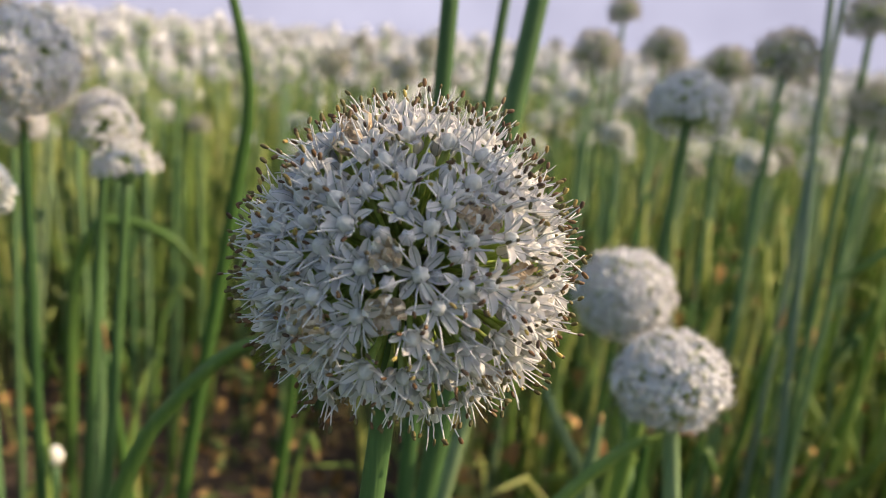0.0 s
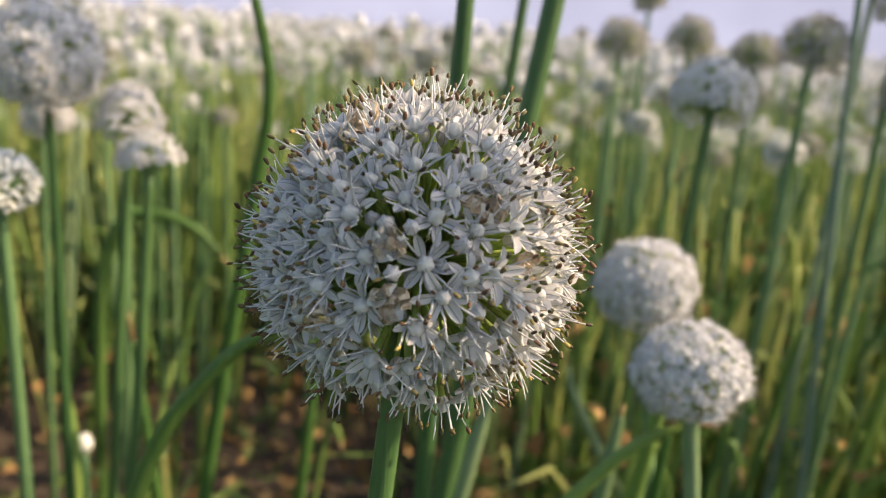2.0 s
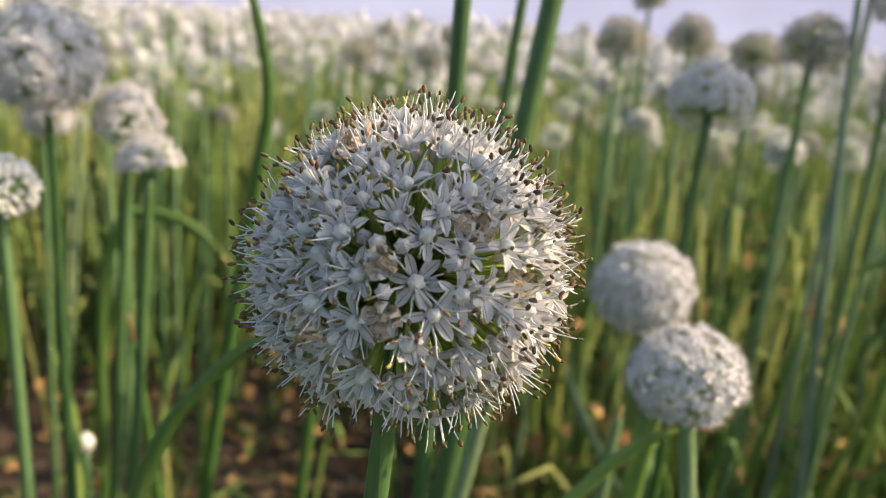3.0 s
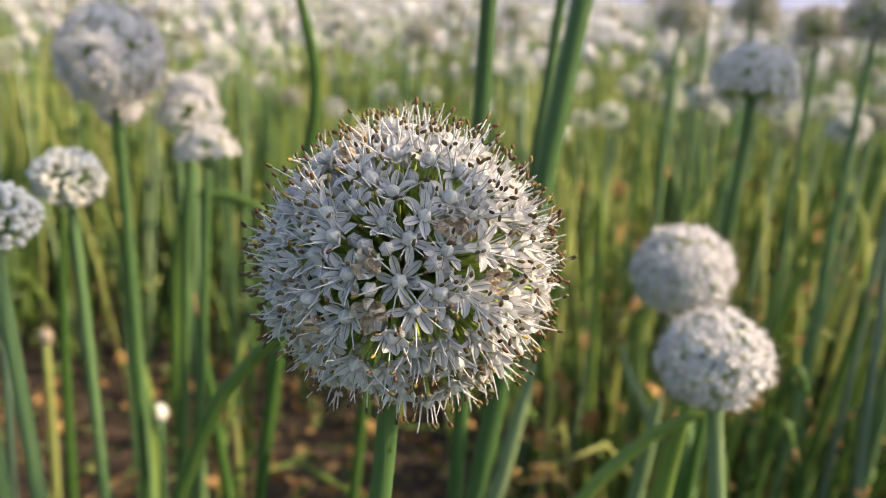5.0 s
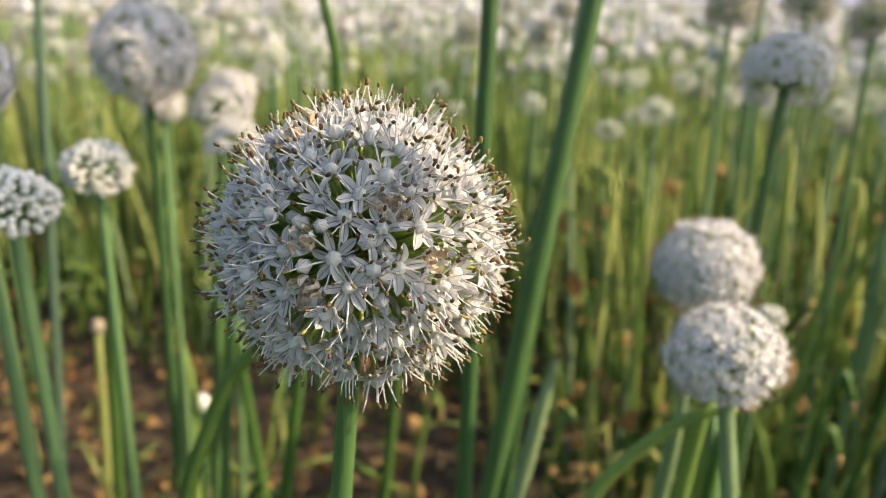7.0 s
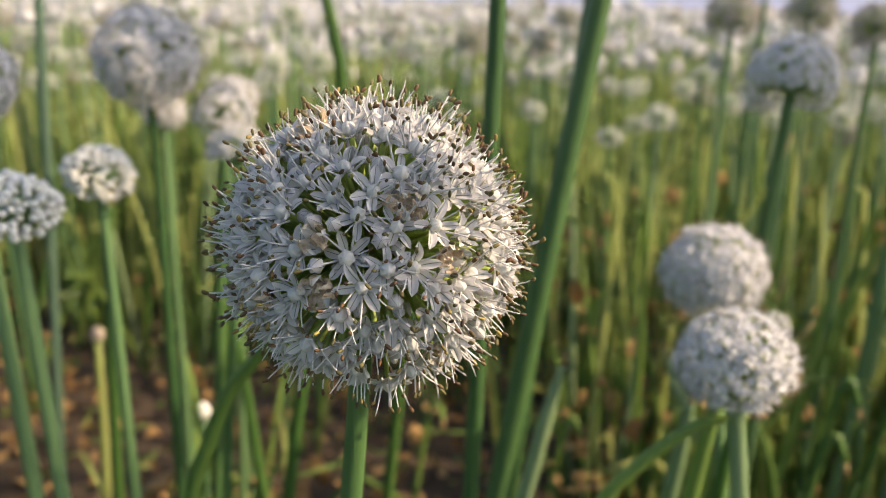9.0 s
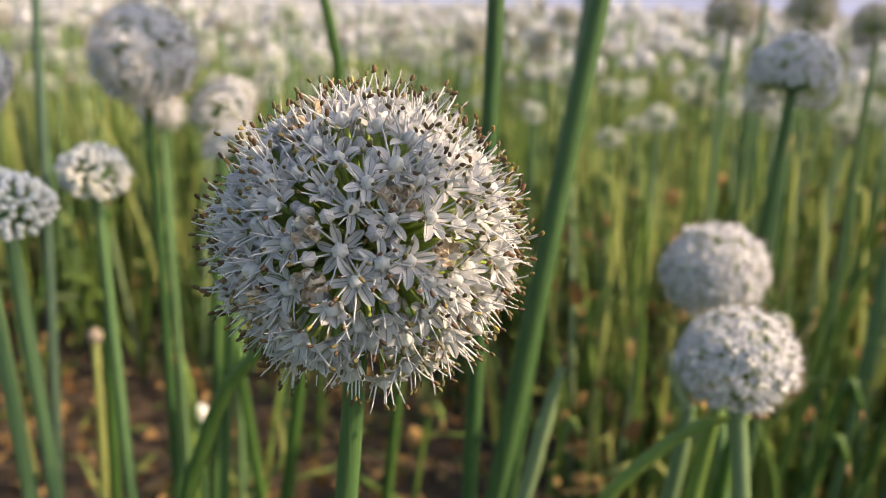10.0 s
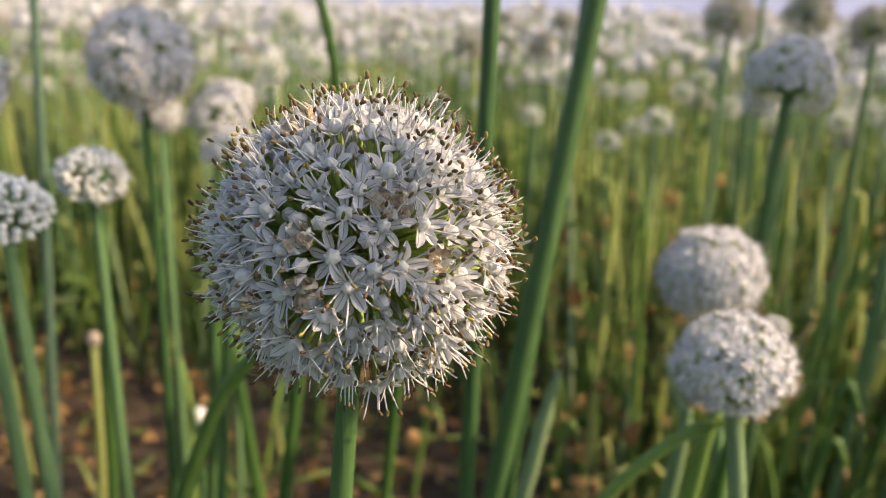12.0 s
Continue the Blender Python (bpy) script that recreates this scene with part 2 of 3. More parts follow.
def crumpled(seed):
    """A floret past its bloom: shrivelled tepals curled round a wrinkled ovary."""
    rng = random.Random(seed)
    v, f = globe(0.0015, 0.0030, seg=9, rings=7)
    pieces = [([Vector(p) * rng.uniform(0.7, 1.15) for p in v], f, 0)]
    for k in range(9):
        w = k * 0.7 + rng.uniform(-0.3, 0.3)
        d = Vector((math.cos(w), math.sin(w), 0))
        g = Vector((-d.y, d.x, 0))
        o, rows = [], 5
        for i in range(rows):
            t = i / (rows - 1)
            p = d * (0.0008 + 0.0026 * math.sin(t * 2.6) * rng.uniform(0.8, 1.1)) + Vector((0, 0, 0.0002 + 0.0046 * t)) + g * rng.uniform(-0.0005, 0.0005)
            wide = 0.0010 * (1.1 - t) + 0.0002
            up = Vector((0, 0, rng.uniform(-0.0005, 0.0005)))
            o += [p - g * wide + up, p + d * rng.uniform(-0.0004, 0.0004), p + g * wide - up]
        fs = []
        for i in range(rows - 1):
            for j in range(2):
                q = i * 3 + j
                fs.append((q, q + 1, q + 4, q + 3))
        pieces.append((o, fs, 1 if k % 3 == 0 else 0))
    v, f, i = joined(pieces)
    return solid("withered_floret", v, f, [DRY, OVARY], i, smooth=False)


def bud_mesh(seed):
    rng = random.Random(seed)
    v, f = globe(0.0020, 0.0062, lobes=6, dent=0.13, seg=12, rings=7, tip=1.0)
    uvs = [(0.5 if k % 2 else 0.93, 0.5) for k in range(len(v))]
    return solid("bud", v, f, [TEPAL], uvs=uvs)


def main_flower():
    rng = random.Random(11)
    plant = tagged(new("onion_flower"), "large round white onion flower head on a green stalk", "flower")
    plant.location = (HEAD.x - 0.016, HEAD.y + 0.004, 0)
    base = Vector(plant.location)
    c = HEAD - base
    way = arc([(0, 0, -0.01), (0.002, 0, 0.35), (0.0076, -0.003, 0.66), (0.0117, -0.0035, c.z - 0.05), (c.x, c.y, c.z - 0.004)], 6)
    radii = [0.0052 - 0.0025 * (p.z / c.z) ** 2 for p in way]
    part("stalk", solid("stalk", *tube(way, radii, 14), [DARKSTALK]), plant, "smooth green tubular stalk")
    v, f = globe(0.0065, 0.011, seg=14, rings=8, z0=-0.0055)
    part("receptacle", solid("receptacle", v, f, [PEDICEL]), plant, m=Matrix.Translation(c))

    tepals = [tepal_mesh(rng.uniform(0.0052, 0.0062), rng.uniform(0.0024, 0.0030), rng.uniform(-0.0006, 0.0008), rng.uniform(0.0004, 0.0013), rng.uniform(-0.0014, 0.0008), 40 + k) for k in range(14)]
    stamens = [stamen_mesh(rng.uniform(0.0080, 0.0112), rng.uniform(-0.1, 0.3), k % 8 != 0, 70 + k) for k in range(12)]
    ovaries = [solid("ovary", *globe(0.00165 * s, 0.0037 * s, 6, 0.10, 24, 9, tip=0.7), [OVARY]) for s in (0.9, 1.0, 1.08)]
    buds = [bud_mesh(90 + k) for k in range(2)]
    dries = [crumpled(95 + k) for k in range(3)]
    pv, pf = tube([(0, 0, -OVARY_R + 0.004), (0.0007, 0, -0.016), (0, 0, 0.0003)], [0.00060, 0.00055, 0.0008], 5)
    pedicel = solid("pedicel", pv, pf, [PEDICEL])

    places = [(facing(*p), "open") for p in OPEN_AT] + [(facing(*p), "bud") for p in BUD_AT] + [(facing(*p), "dry") for p in DRY_AT]
    gaps = [facing(*p) for p in GAP_AT]
    for _ in range(9000):
        if len(places) >= 330:
            break
        z = rng.uniform(-0.86, 1)
        w = rng.uniform(0, 2 * math.pi)
        d = Vector((math.sqrt(1 - z * z) * math.cos(w), math.sqrt(1 - z * z) * math.sin(w), z))
        if any(d.dot(g) > math.cos(radians(5.2)) for g in gaps):
            continue
        apart = 9.6 + max(0.0, -z - 0.25) * 7
        if all(d.dot(o) < math.cos(radians(apart if k == "open" else 8.5)) for o, k in places):
            places.append((d, rng.choices(("open", "bud", "dry"), (0.84, 0.07, 0.09))[0]))
    inner = 0
    for _ in range(4000):
        if inner >= 150:
            break
        z = rng.uniform(-0.8, 1)
        w = rng.uniform(0, 2 * math.pi)
        d = Vector((math.sqrt(1 - z * z) * math.cos(w), math.sqrt(1 - z * z) * math.sin(w), z))
        if all(d.dot(o) < math.cos(radians(4.4 if k != "young" else 6.5)) for o, k in places):
            places.append((d, "young"))
            inner += 1
    for d, state in places:
        out = (d + Vector((rng.uniform(-1, 1), rng.uniform(-1, 1), rng.uniform(-1, 1))) * 0.09).normalized()
        r = OVARY_R * rng.uniform(0.95, 1.04)
        if state in ("dry", "bud"):
            r *= 0.96
        turn = out.to_track_quat("Z", "X").to_matrix().to_4x4() @ pose(0, 0, 0, 0, 0, rng.uniform(0, 360))
        m = Matrix.Translation(c + d * r) @ turn
        if state == "open":
            fl = part("floret", rng.choice(ovaries), plant, m=m)
            spread = rng.gauss(17, 10) if rng.random() < 0.8 else rng.uniform(30, 55)
            age = rng.random()
            size = rng.uniform(0.88, 1.06)
            for k in range(6):
                tilt = spread + (6 if k % 2 else -3) + rng.uniform(-7, 7)
                s = size * rng.uniform(0.94, 1.05)
                part("tepal", rng.choice(tepals), fl, m=pose(0, 0, 0.0004, 0, 0, k * 60 + rng.uniform(-5, 5)) @ pose(0.0009, 0, 0, rng.uniform(-10, 10), -tilt, 0) @ Matrix.Diagonal((s, s, s, 1)))
            for k in range(6):
                lean = rng.uniform(5, 24) if age > 0.25 else rng.uniform(22, 44)
                s = rng.uniform(0.66, 0.96)
                part("stamen", rng.choice(stamens), fl, m=pose(0, 0, 0.0002, 0, 0, k * 60 + 30 + rng.uniform(-12, 12)) @ pose(0.0019, 0, 0, 0, lean, 0) @ Matrix.Diagonal((s, s, s, 1)))
        elif state == "bud":
            s = rng.uniform(0.8, 1.0)
            fl = part("bud", rng.choice(buds), plant, "closed white flower bud", m @ Matrix.Diagonal((s, s, s, 1)))
        elif state == "young":
            s = rng.uniform(0.55, 0.85)
            fl = part("young_bud", rng.choice(buds), plant, "small greenish flower bud", Matrix.Translation(c + d * r * 0.87) @ turn @ Matrix.Diagonal((s, s, s, 1)))
        else:
            s = rng.uniform(0.95, 1.25)
            fl = part("withered_floret", rng.choice(dries), plant, "brown withered floret", m @ Matrix.Diagonal((s, s, s, 1)))
        part("pedicel", pedicel, fl)


main_flower()


# ---- flowers round it ----
def umbel_mesh(r, n, style, seed, crown=-0.85, size=0.0053, bloom=None):
    """A ball of small star flowers, or of closed buds."""
    rng = random.Random(seed)
    verts, faces, index = [], [], []

    def add(vs, fs, i):
        o = len(verts)
        verts.extend(vs)
        for q in fs:
            faces.append(tuple(x + o for x in q))
            index.append(i)

    fine = n > 140
    spread_rng = np.random.RandomState(seed)
    spots = np.zeros((n, 3))
    for k in range(n):
        tries = spread_rng.normal(size=(14, 3))
        tries /= np.linalg.norm(tries, axis=1)[:, None]
        tries = tries[tries[:, 2] > crown]
        if not len(tries):
            tries = np.array([[0.0, 0.0, 1.0]])
        spots[k] = tries[np.argmin((tries @ spots[:k].T).max(axis=1))] if k else tries[0]
    off = Vector((seed * 1.7, seed * 0.9, 0))
    for k in range(n):
        d = Vector(spots[k])
        lump = noise.noise(d * 3.0 + off)
        if lump > 0.56 and style == "open" and n > 100:
            continue
        rr = r * rng.uniform(0.86, 1.0)
        q = (d + Vector((rng.uniform(-1, 1), rng.uniform(-1, 1), rng.uniform(-1, 1))) * 0.24).normalized().to_track_quat("Z", "X")
        s0 = d * rr
        if style == "open":
            spread = radians(rng.gauss(20, 14))
            sz = size * rng.uniform(0.75, 1.2)
            spin = rng.uniform(0, 1)
            up = Vector((0, 0, 1))
            for t in range(6):
                a = spin + t * math.pi / 3
                e, g = Vector((math.cos(a), math.sin(a), 0)), Vector((-math.sin(a), math.cos(a), 0))
                tip = e * math.cos(spread) + up * math.sin(spread)
                vs = [e * 0.001, tip * sz * 0.55 + g * sz * 0.23 + up * sz * 0.08, tip * sz * rng.uniform(0.85, 1.05), tip * sz * 0.55 - g * sz * 0.23 + up * sz * 0.08, tip * sz * 0.55]
                if fine:
                    add([s0 + q @ p for p in vs], [(0, 1, 4), (1, 2, 4), (2, 3, 4), (3, 0, 4)], 0)
                else:
                    add([s0 + q @ p for p in vs[:4]], [(0, 1, 2), (0, 2, 3)], 0)
            if fine:
                vs, fs = globe(sz * 0.27, sz * 0.56, seg=6, rings=4)
                add([s0 + q @ Vector(p) for p in vs], fs, 0)
            for t in range(6 if fine else 2):
                a = spin + 0.5 + t * math.pi / 3 + rng.uniform(-0.2, 0.2)
                e = Vector((math.cos(a), math.sin(a), 0))
                h = rng.uniform(0.0045, 0.0080)
                b0, b1 = e * 0.0015, e * 0.003 + Vector((0, 0, h))
                g = Vector((-e.y, e.x, 0)) * 0.0003
                add([s0 + q @ p for p in (b0 + g, b0 - g, b1)], [(0, 1, 2)], 0)
                add([s0 + q @ p for p in (b1 + g * 1.5, b1 - g * 1.5, b1 + Vector((0, 0, 0.0014)))], [(0, 1, 2)], 2)
        else:
            b = rng.uniform(0.8, 1.2)
            vs, fs = globe(0.0026 * b, 0.0066 * b, seg=7, rings=5, tip=0.5, z0=-0.003)
            add([s0 + q @ Vector(p) for p in vs], fs, 0)
        g = Vector((d.y, -d.x, 0.3)).normalized() * 0.0005
        g2 = d.cross(g)
        add([d * 0.003 + g, d * 0.003 - g, s0 - g, s0 + g], [(0, 1, 2, 3)], 1)
        add([d * 0.003 + g2, d * 0.003 - g2, s0 - g2, s0 + g2], [(0, 1, 2, 3)], 1)
    k = 0.42 if style == "open" else 0.62
    add(*globe(r * k, r * k * 1.8, seg=10, rings=7, z0=-r * k * 0.9), 3)
    return solid("umbel", verts, faces, [bloom or (BLOOM if style == "open" else BUDWHITE), PEDICEL, ANTHER, STALK], index, smooth=style != "open")


FULL = [umbel_mesh(0.032, 330, "open", 200 + k, -0.85, 0.0060) for k in range(5)]
DOME = [umbel_mesh(0.032, 230, "open", 215 + k, -0.48, 0.0056) for k in range(2)]
CAP = [umbel_mesh(0.032, 150, "open", 225 + k, -0.05, 0.0056) for k in range(2)]
SPENTS = [umbel_mesh(0.032, 165, "open", 230 + k, -0.6, 0.0062, SPENT) for k in range(2)]
SPARSE = [umbel_mesh(0.045, 19, "open", 218, -0.9)]
OPEN = [umbel_mesh(0.030, 105, "open", 205 + k) for k in range(4)]
BUDS = [umbel_mesh(0.022, 130, "bud", 210, -0.35), umbel_mesh(0.022, 160, "bud", 211, -0.75)]


def leaf_mesh(reach, height, r, seed, droop=0.0):
    """A hollow pointed onion leaf from its base at the origin."""
    rng = random.Random(seed)
    a = rng.uniform(0, 6.28)
    d = Vector((math.cos(a), math.sin(a), 0))
    pts = arc([(0, 0, 0), d * reach * 0.25 + Vector((0, 0, height * 0.4)), d * reach * 0.6 + Vector((rng.uniform(-.02, .02), rng.uniform(-.02, .02), height * 0.8)), d * reach + Vector((0, 0, height * (1 - droop)))], 4)
    n = len(pts)
    radii = [r * (0.75 + 0.5 * math.sin(math.pi * i / n)) * (1 - (i / (n - 1)) ** 4 * 0.93) for i in range(n)]
    return tube(pts, radii, 8)


LEAVES = [solid("leaf", *leaf_mesh(0.10 + 0.05 * (k % 3), 0.36 + 0.05 * (k % 4), 0.0043, 300 + k, 0.12 if k % 3 == 2 else 0.0), [LEAF]) for k in range(7)]


def plant_at(centre, r, style="open", lean=(0.0, 0.0), bow=0.0, thick=0.0042, label="", leaves=3, seed=0, full=False, skin=None, flat=1.0):
    """An onion plant in flower whose head has its middle at centre; lean: metres sideways for each metre of height."""
    rng = random.Random(seed)
    c = Vector(centre)
    plant = tagged(new("onion_plant"), label or {"bud": "small onion flower head of closed white buds on a stalk", "spent": "fading grey-brown onion flower head on a green stalk"}.get(style, "white onion flower head on a tall green stalk"), "plant", "onion plants of the field")
    foot = Vector((c.x - lean[0] * c.z, c.y - lean[1] * c.z, 0))
    plant.location = foot
    top = c - foot
    mid = top * 0.5 + Vector((bow, rng.uniform(-0.01, 0.01), 0))
    way = arc([(0, 0, -0.01), mid, top * 0.86 + Vector((bow * 0.35, 0, 0)), top - Vector((0, 0, r * 0.1))], 5)
    n = len(way)
    radii = [thick * (1.35 - 0.55 * i / (n - 1)) for i in range(n)]
    part("stalk", solid("stalk", *tube(way, radii, 10), [skin or STALK]), plant)
    data = rng.choice({"open": FULL if full else OPEN, "dome": DOME, "cap": CAP, "spent": SPENTS, "sparse": SPARSE, "bud": BUDS}[style])
    s = r / {"open": 0.036 if full else 0.034, "dome": 0.036, "cap": 0.036, "spent": 0.036, "sparse": 0.050, "bud": 0.0255}[style]
    part("umbel", data, plant, m=Matrix.Translation(top) @ (pose(0, 0, 0, -24 + rng.uniform(-6, 6), 8 + rng.uniform(-6, 6), 0) if style == "dome" else pose(0, 0, 0, rng.uniform(-14, 14), rng.uniform(-14, 14), rng.uniform(0, 360))) @ Matrix.Diagonal((s, s, s * rng.uniform(0.92, 1.02) * flat * (0.88 if style == "bud" else 1.0), 1)))
    for k in range(leaves):
        s = rng.uniform(0.75, 1.15)
        part("leaf", rng.choice(LEAVES), plant, m=pose(0, 0, 0, 0, 0, rng.uniform(0, 360)) @ Matrix.Diagonal((s, s, s, 1)))
    return plant


NEAR = [
    ((0.120, 0.361, 0.703), 0.0292, "open", (-0.15, 0.0), 0.0, 0.0046),
    ((0.1245, 0.487, 0.7065), 0.0335, "open", (-0.15, 0.0), 0.0, 0.0040),
    ((0.167, 0.552, 0.8185), 0.0300, "dome", (0.036, 0.0), 0.0, 0.0042),
    ((-0.268, 0.535, 0.816), 0.0390, "open", (-0.014, 0.0), 0.0, 0.0034),
    ((-0.240, 0.424, 0.755), 0.0225, "bud", (-0.008, 0.0), 0.004, 0.0036),
    ((-0.191, 0.509, 0.756), 0.0225, "cap", (0.0715, 0.0), 0.0, 0.0036),
    ((-0.224, 0.560, 0.773), 0.0245, "dome", (0.079, 0.0), 0.0, 0.0036),
    ((-0.215, 0.318, 0.760), 0.0230, "bud", (-0.05, 0.0), 0.0, 0.0036),
    ((-0.275, 0.365, 0.815), 0.0290, "open", (-0.05, 0.0), 0.0, 0.0040),
    ((-0.343, 0.684, 0.759), 0.0210, "open", (0.0, 0.0), 0.0, 0.0036),
    ((-0.303, 0.750, 0.764), 0.0240, "open", (0.03, 0.0), 0.0, 0.0038),
    ((0.352, 0.862, 0.858), 0.0360, "spent", (0.03, 0.0), 0.0, 0.0042),
    ((0.342, 1.000, 0.846), 0.0300, "spent", (0.0, 0.0), 0.0, 0.0040),
    ((0.306, 1.165, 0.860), 0.0340, "spent", (0.02, 0.0), 0.0, 0.0042),
    ((0.203, 1.110, 0.851), 0.0350, "spent", (0.0, 0.0), 0.0, 0.0044),
    ((0.266, 1.271, 0.914), 0.0260, "spent", (0.0, 0.0), 0.0, 0.0040),
    ((0.445, 0.839, 0.818), 0.0300, "spent", (0.04, 0.0), 0.0, 0.0040),
    ((0.426, 0.848, 0.905), 0.0290, "spent", (0.0, 0.0), 0.0, 0.0040),
    ((-0.203, 1.597, 0.789), 0.0330, "spent", (0.0, 0.0), 0.0, 0.0042),
]
for k, (c, r, style, lean, bow, thick) in enumerate(NEAR):
    plant_at(c, r, style, lean, bow, thick, leaves=2, seed=500 + k, full=True, flat=(0.92, 0.99, 0.95)[k] if k < 3 else 1.0, skin=PALE_LIT_STALK if k == 0 else DARKSTALK if k in (2, 3, 5, 6) else None)

BEHIND = [
    (-0.446, 1.025, 0.733), (-0.435, 1.175, 0.761), (-0.400, 1.271, 0.763), (-0.434, 1.510, 0.667), (-0.473, 1.343, 0.834), (-0.463, 1.513, 0.823),
    (-0.259, 1.399, 0.783), (-0.032, 1.708, 0.835), (-0.074, 1.706, 0.782), (0.226, 1.562, 0.743), (0.601, 1.837, 0.666), (0.338, 1.746, 0.789),
    (-0.074, 1.554, 0.665), (0.239, 1.679, 0.694), (-0.493, 0.962, 0.716), (-0.366, 1.572, 0.644), (-0.268, 1.588, 0.615),
]
for k, c in enumerate(BEHIND):
    plant_at(c, 0.0235 + 0.002 * (k % 3), "spent" if k in (3, 7, 8, 13) else "open", (0.02 * (k % 3 - 1), 0.0), 0.0, 0.0038, leaves=1 if c[0] < 0 else 3, seed=560 + k)

# tall plants whose heads stand above the view
# the next three unseen heads are placed and sized to shade flowers at left
plant_at((0.004, 0.362, 1.018), 0.037, full=True, lean=(0.0153, 0.0), thick=0.0038, leaves=1, seed=531, skin=DARKSTALK, label="tall onion flower on a thin dark green stalk")
plant_at((0.0527, 0.556, 1.050), 0.055, full=True, lean=(0.085, 0.015), thick=0.0034, leaves=1, seed=532, skin=DARKSTALK, label="tall leaning onion flower on a dark green stalk")
plant_at((0.0600, 0.4355, 0.978), 0.034, lean=(0.132, 0.03), thick=0.0058, leaves=1, seed=533, skin=DARKSTALK, label="tall onion flower on a thick leaning green stalk")
plant_at((0.348, 0.805, 1.10), 0.033, lean=(-0.078, -0.013), thick=0.0036, leaves=1, seed=534, skin=BLUESTALK, label="tall onion flower on a bluish dark green stalk")
plant_at((0.420, 0.900, 1.08), 0.030, lean=(0.02, 0.0), thick=0.0036, leaves=1, seed=535, skin=BLUESTALK, label="tall onion flower on a dark green stalk")

plant_at((-0.447, 0.690, 1.06), 0.031, lean=(0.078, 0.0), thick=0.0042, leaves=1, seed=536, skin=BLUESTALK, label="tall onion flower on a bluish green stalk")

# an unseen tall neighbour on the sunny side, beside the way of the camera, added to half shade the flower in front
plant_at((0.263, 0.150, 1.012), 0.050, "sparse", lean=(0.12, 0.0), leaves=1, seed=541, label="unseen large loose onion flower head on a tall stalk, added to shade the flower in front")
# two more unseen plants, added to shade a left bud head and the right dome
plant_at((0.30, 0.318, 1.134), 0.036, lean=(0.06, 0.0), leaves=1, seed=542, full=True, label="unseen very tall onion flower on a green stalk, added to shade other heads")
plant_at((0.567, 0.552, 1.113), 0.038, lean=(0.06, 0.0), leaves=1, seed=543, full=True, label="unseen very tall onion flower on a green stalk, added to shade other heads")


def lone_leaf(points, radii, label, steps=6, look_of=None):
    """A single leaf with a withered tip."""
    way = arc(points, steps)
    rad = np.interp(np.linspace(0, 1, len(way)), np.linspace(0, 1, len(radii)), radii)
    leaf = tagged(new("onion_leaf"), label, "leaf")
    leaf.location = way[0]
    way = [p - leaf.location for p in way]
    cut = len(way) - 3
    part("blade", solid("blade", *tube(way[:cut + 1], rad[:cut + 1], 10), [look_of or LEAF]), leaf)
    part("tip", solid("tip", *tube(way[cut:], rad[cut:], 8), [STRAW]), leaf, "withered straw-coloured tip")


lone_leaf([(-0.19, 0.317, -0.01), (-0.165, 0.317, 0.40), (-0.138, 0.317, 0.60), (-0.124, 0.317, 0.650), (-0.112, 0.317, 0.679), (-0.100, 0.317, 0.696), (-0.084, 0.317, 0.714), (-0.066, 0.317, 0.725), (-0.03, 0.320, 0.728), (0.0, 0.324, 0.715)], [0.0045, 0.0045, 0.0040, 0.0034, 0.0030, 0.0020, 0.0006], "green hollow onion leaf arching over sideways")
lone_leaf([(-0.20, 0.51, -0.01), (-0.165, 0.505, 0.45), (-0.122, 0.500, 0.74), (-0.113, 0.496, 0.80), (-0.116, 0.492, 0.84), (-0.132, 0.488, 0.90), (-0.16, 0.482, 0.99)], [0.0050, 0.0050, 0.0044, 0.0034, 0.0032, 0.0026, 0.0008], "tall green onion leaf with a gentle kink")

lone_leaf([(0.02, 0.375, 0.40), (0.045, 0.372, 0.56), (0.067, 0.370, 0.615), (0.081, 0.370, 0.636), (0.099, 0.370, 0.656), (0.115, 0.370, 0.667), (0.14, 0.372, 0.672)], [0.0040, 0.0040, 0.0036, 0.0030, 0.0010], "dark green onion leaf bowed under a flower head")
lone_leaf([(0.06, 0.42, -0.01), (0.105, 0.42, 0.40), (0.117, 0.42, 0.587), (0.126, 0.42, 0.66), (0.130, 0.422, 0.685)], [0.006, 0.0055, 0.005, 0.0035, 0.001], "upright green onion leaf")
lone_leaf([(0.10, 0.45, -0.01), (0.130, 0.45, 0.40), (0.138, 0.45, 0.58), (0.143, 0.45, 0.65)], [0.006, 0.0055, 0.004, 0.001], "upright yellow-edged green onion leaf")
lone_leaf([(-0.17, 0.60, -0.01), (-0.215, 0.60, 0.36), (-0.236, 0.60, 0.538), (-0.246, 0.60, 0.62)], [0.006, 0.006, 0.004, 0.001], "slanting green onion leaf")
lone_leaf([(-0.157, 0.65, -0.01), (-0.129, 0.65, 0.3), (-0.111, 0.65, 0.5), (-0.096, 0.65, 0.66)], [0.006, 0.0055, 0.005, 0.001], "upright green onion leaf")
lone_leaf([(-0.45, 0.70, -0.01), (-0.435, 0.70, 0.40), (-0.422, 0.70, 0.60), (-0.412, 0.70, 0.68)], [0.0055, 0.0055, 0.004, 0.001], "thick upright bluish green onion leaf")
lone_leaf([(-0.432, 0.6, -0.01), (-0.382, 0.6, 0.2394), (-0.342, 0.6, 0.399), (-0.32, 0.6, 0.423), (-0.303, 0.6, 0.448)], [0.006, 0.006, 0.0065, 0.0065, 0.001], "short yellowing onion leaf", look_of=STRAW)
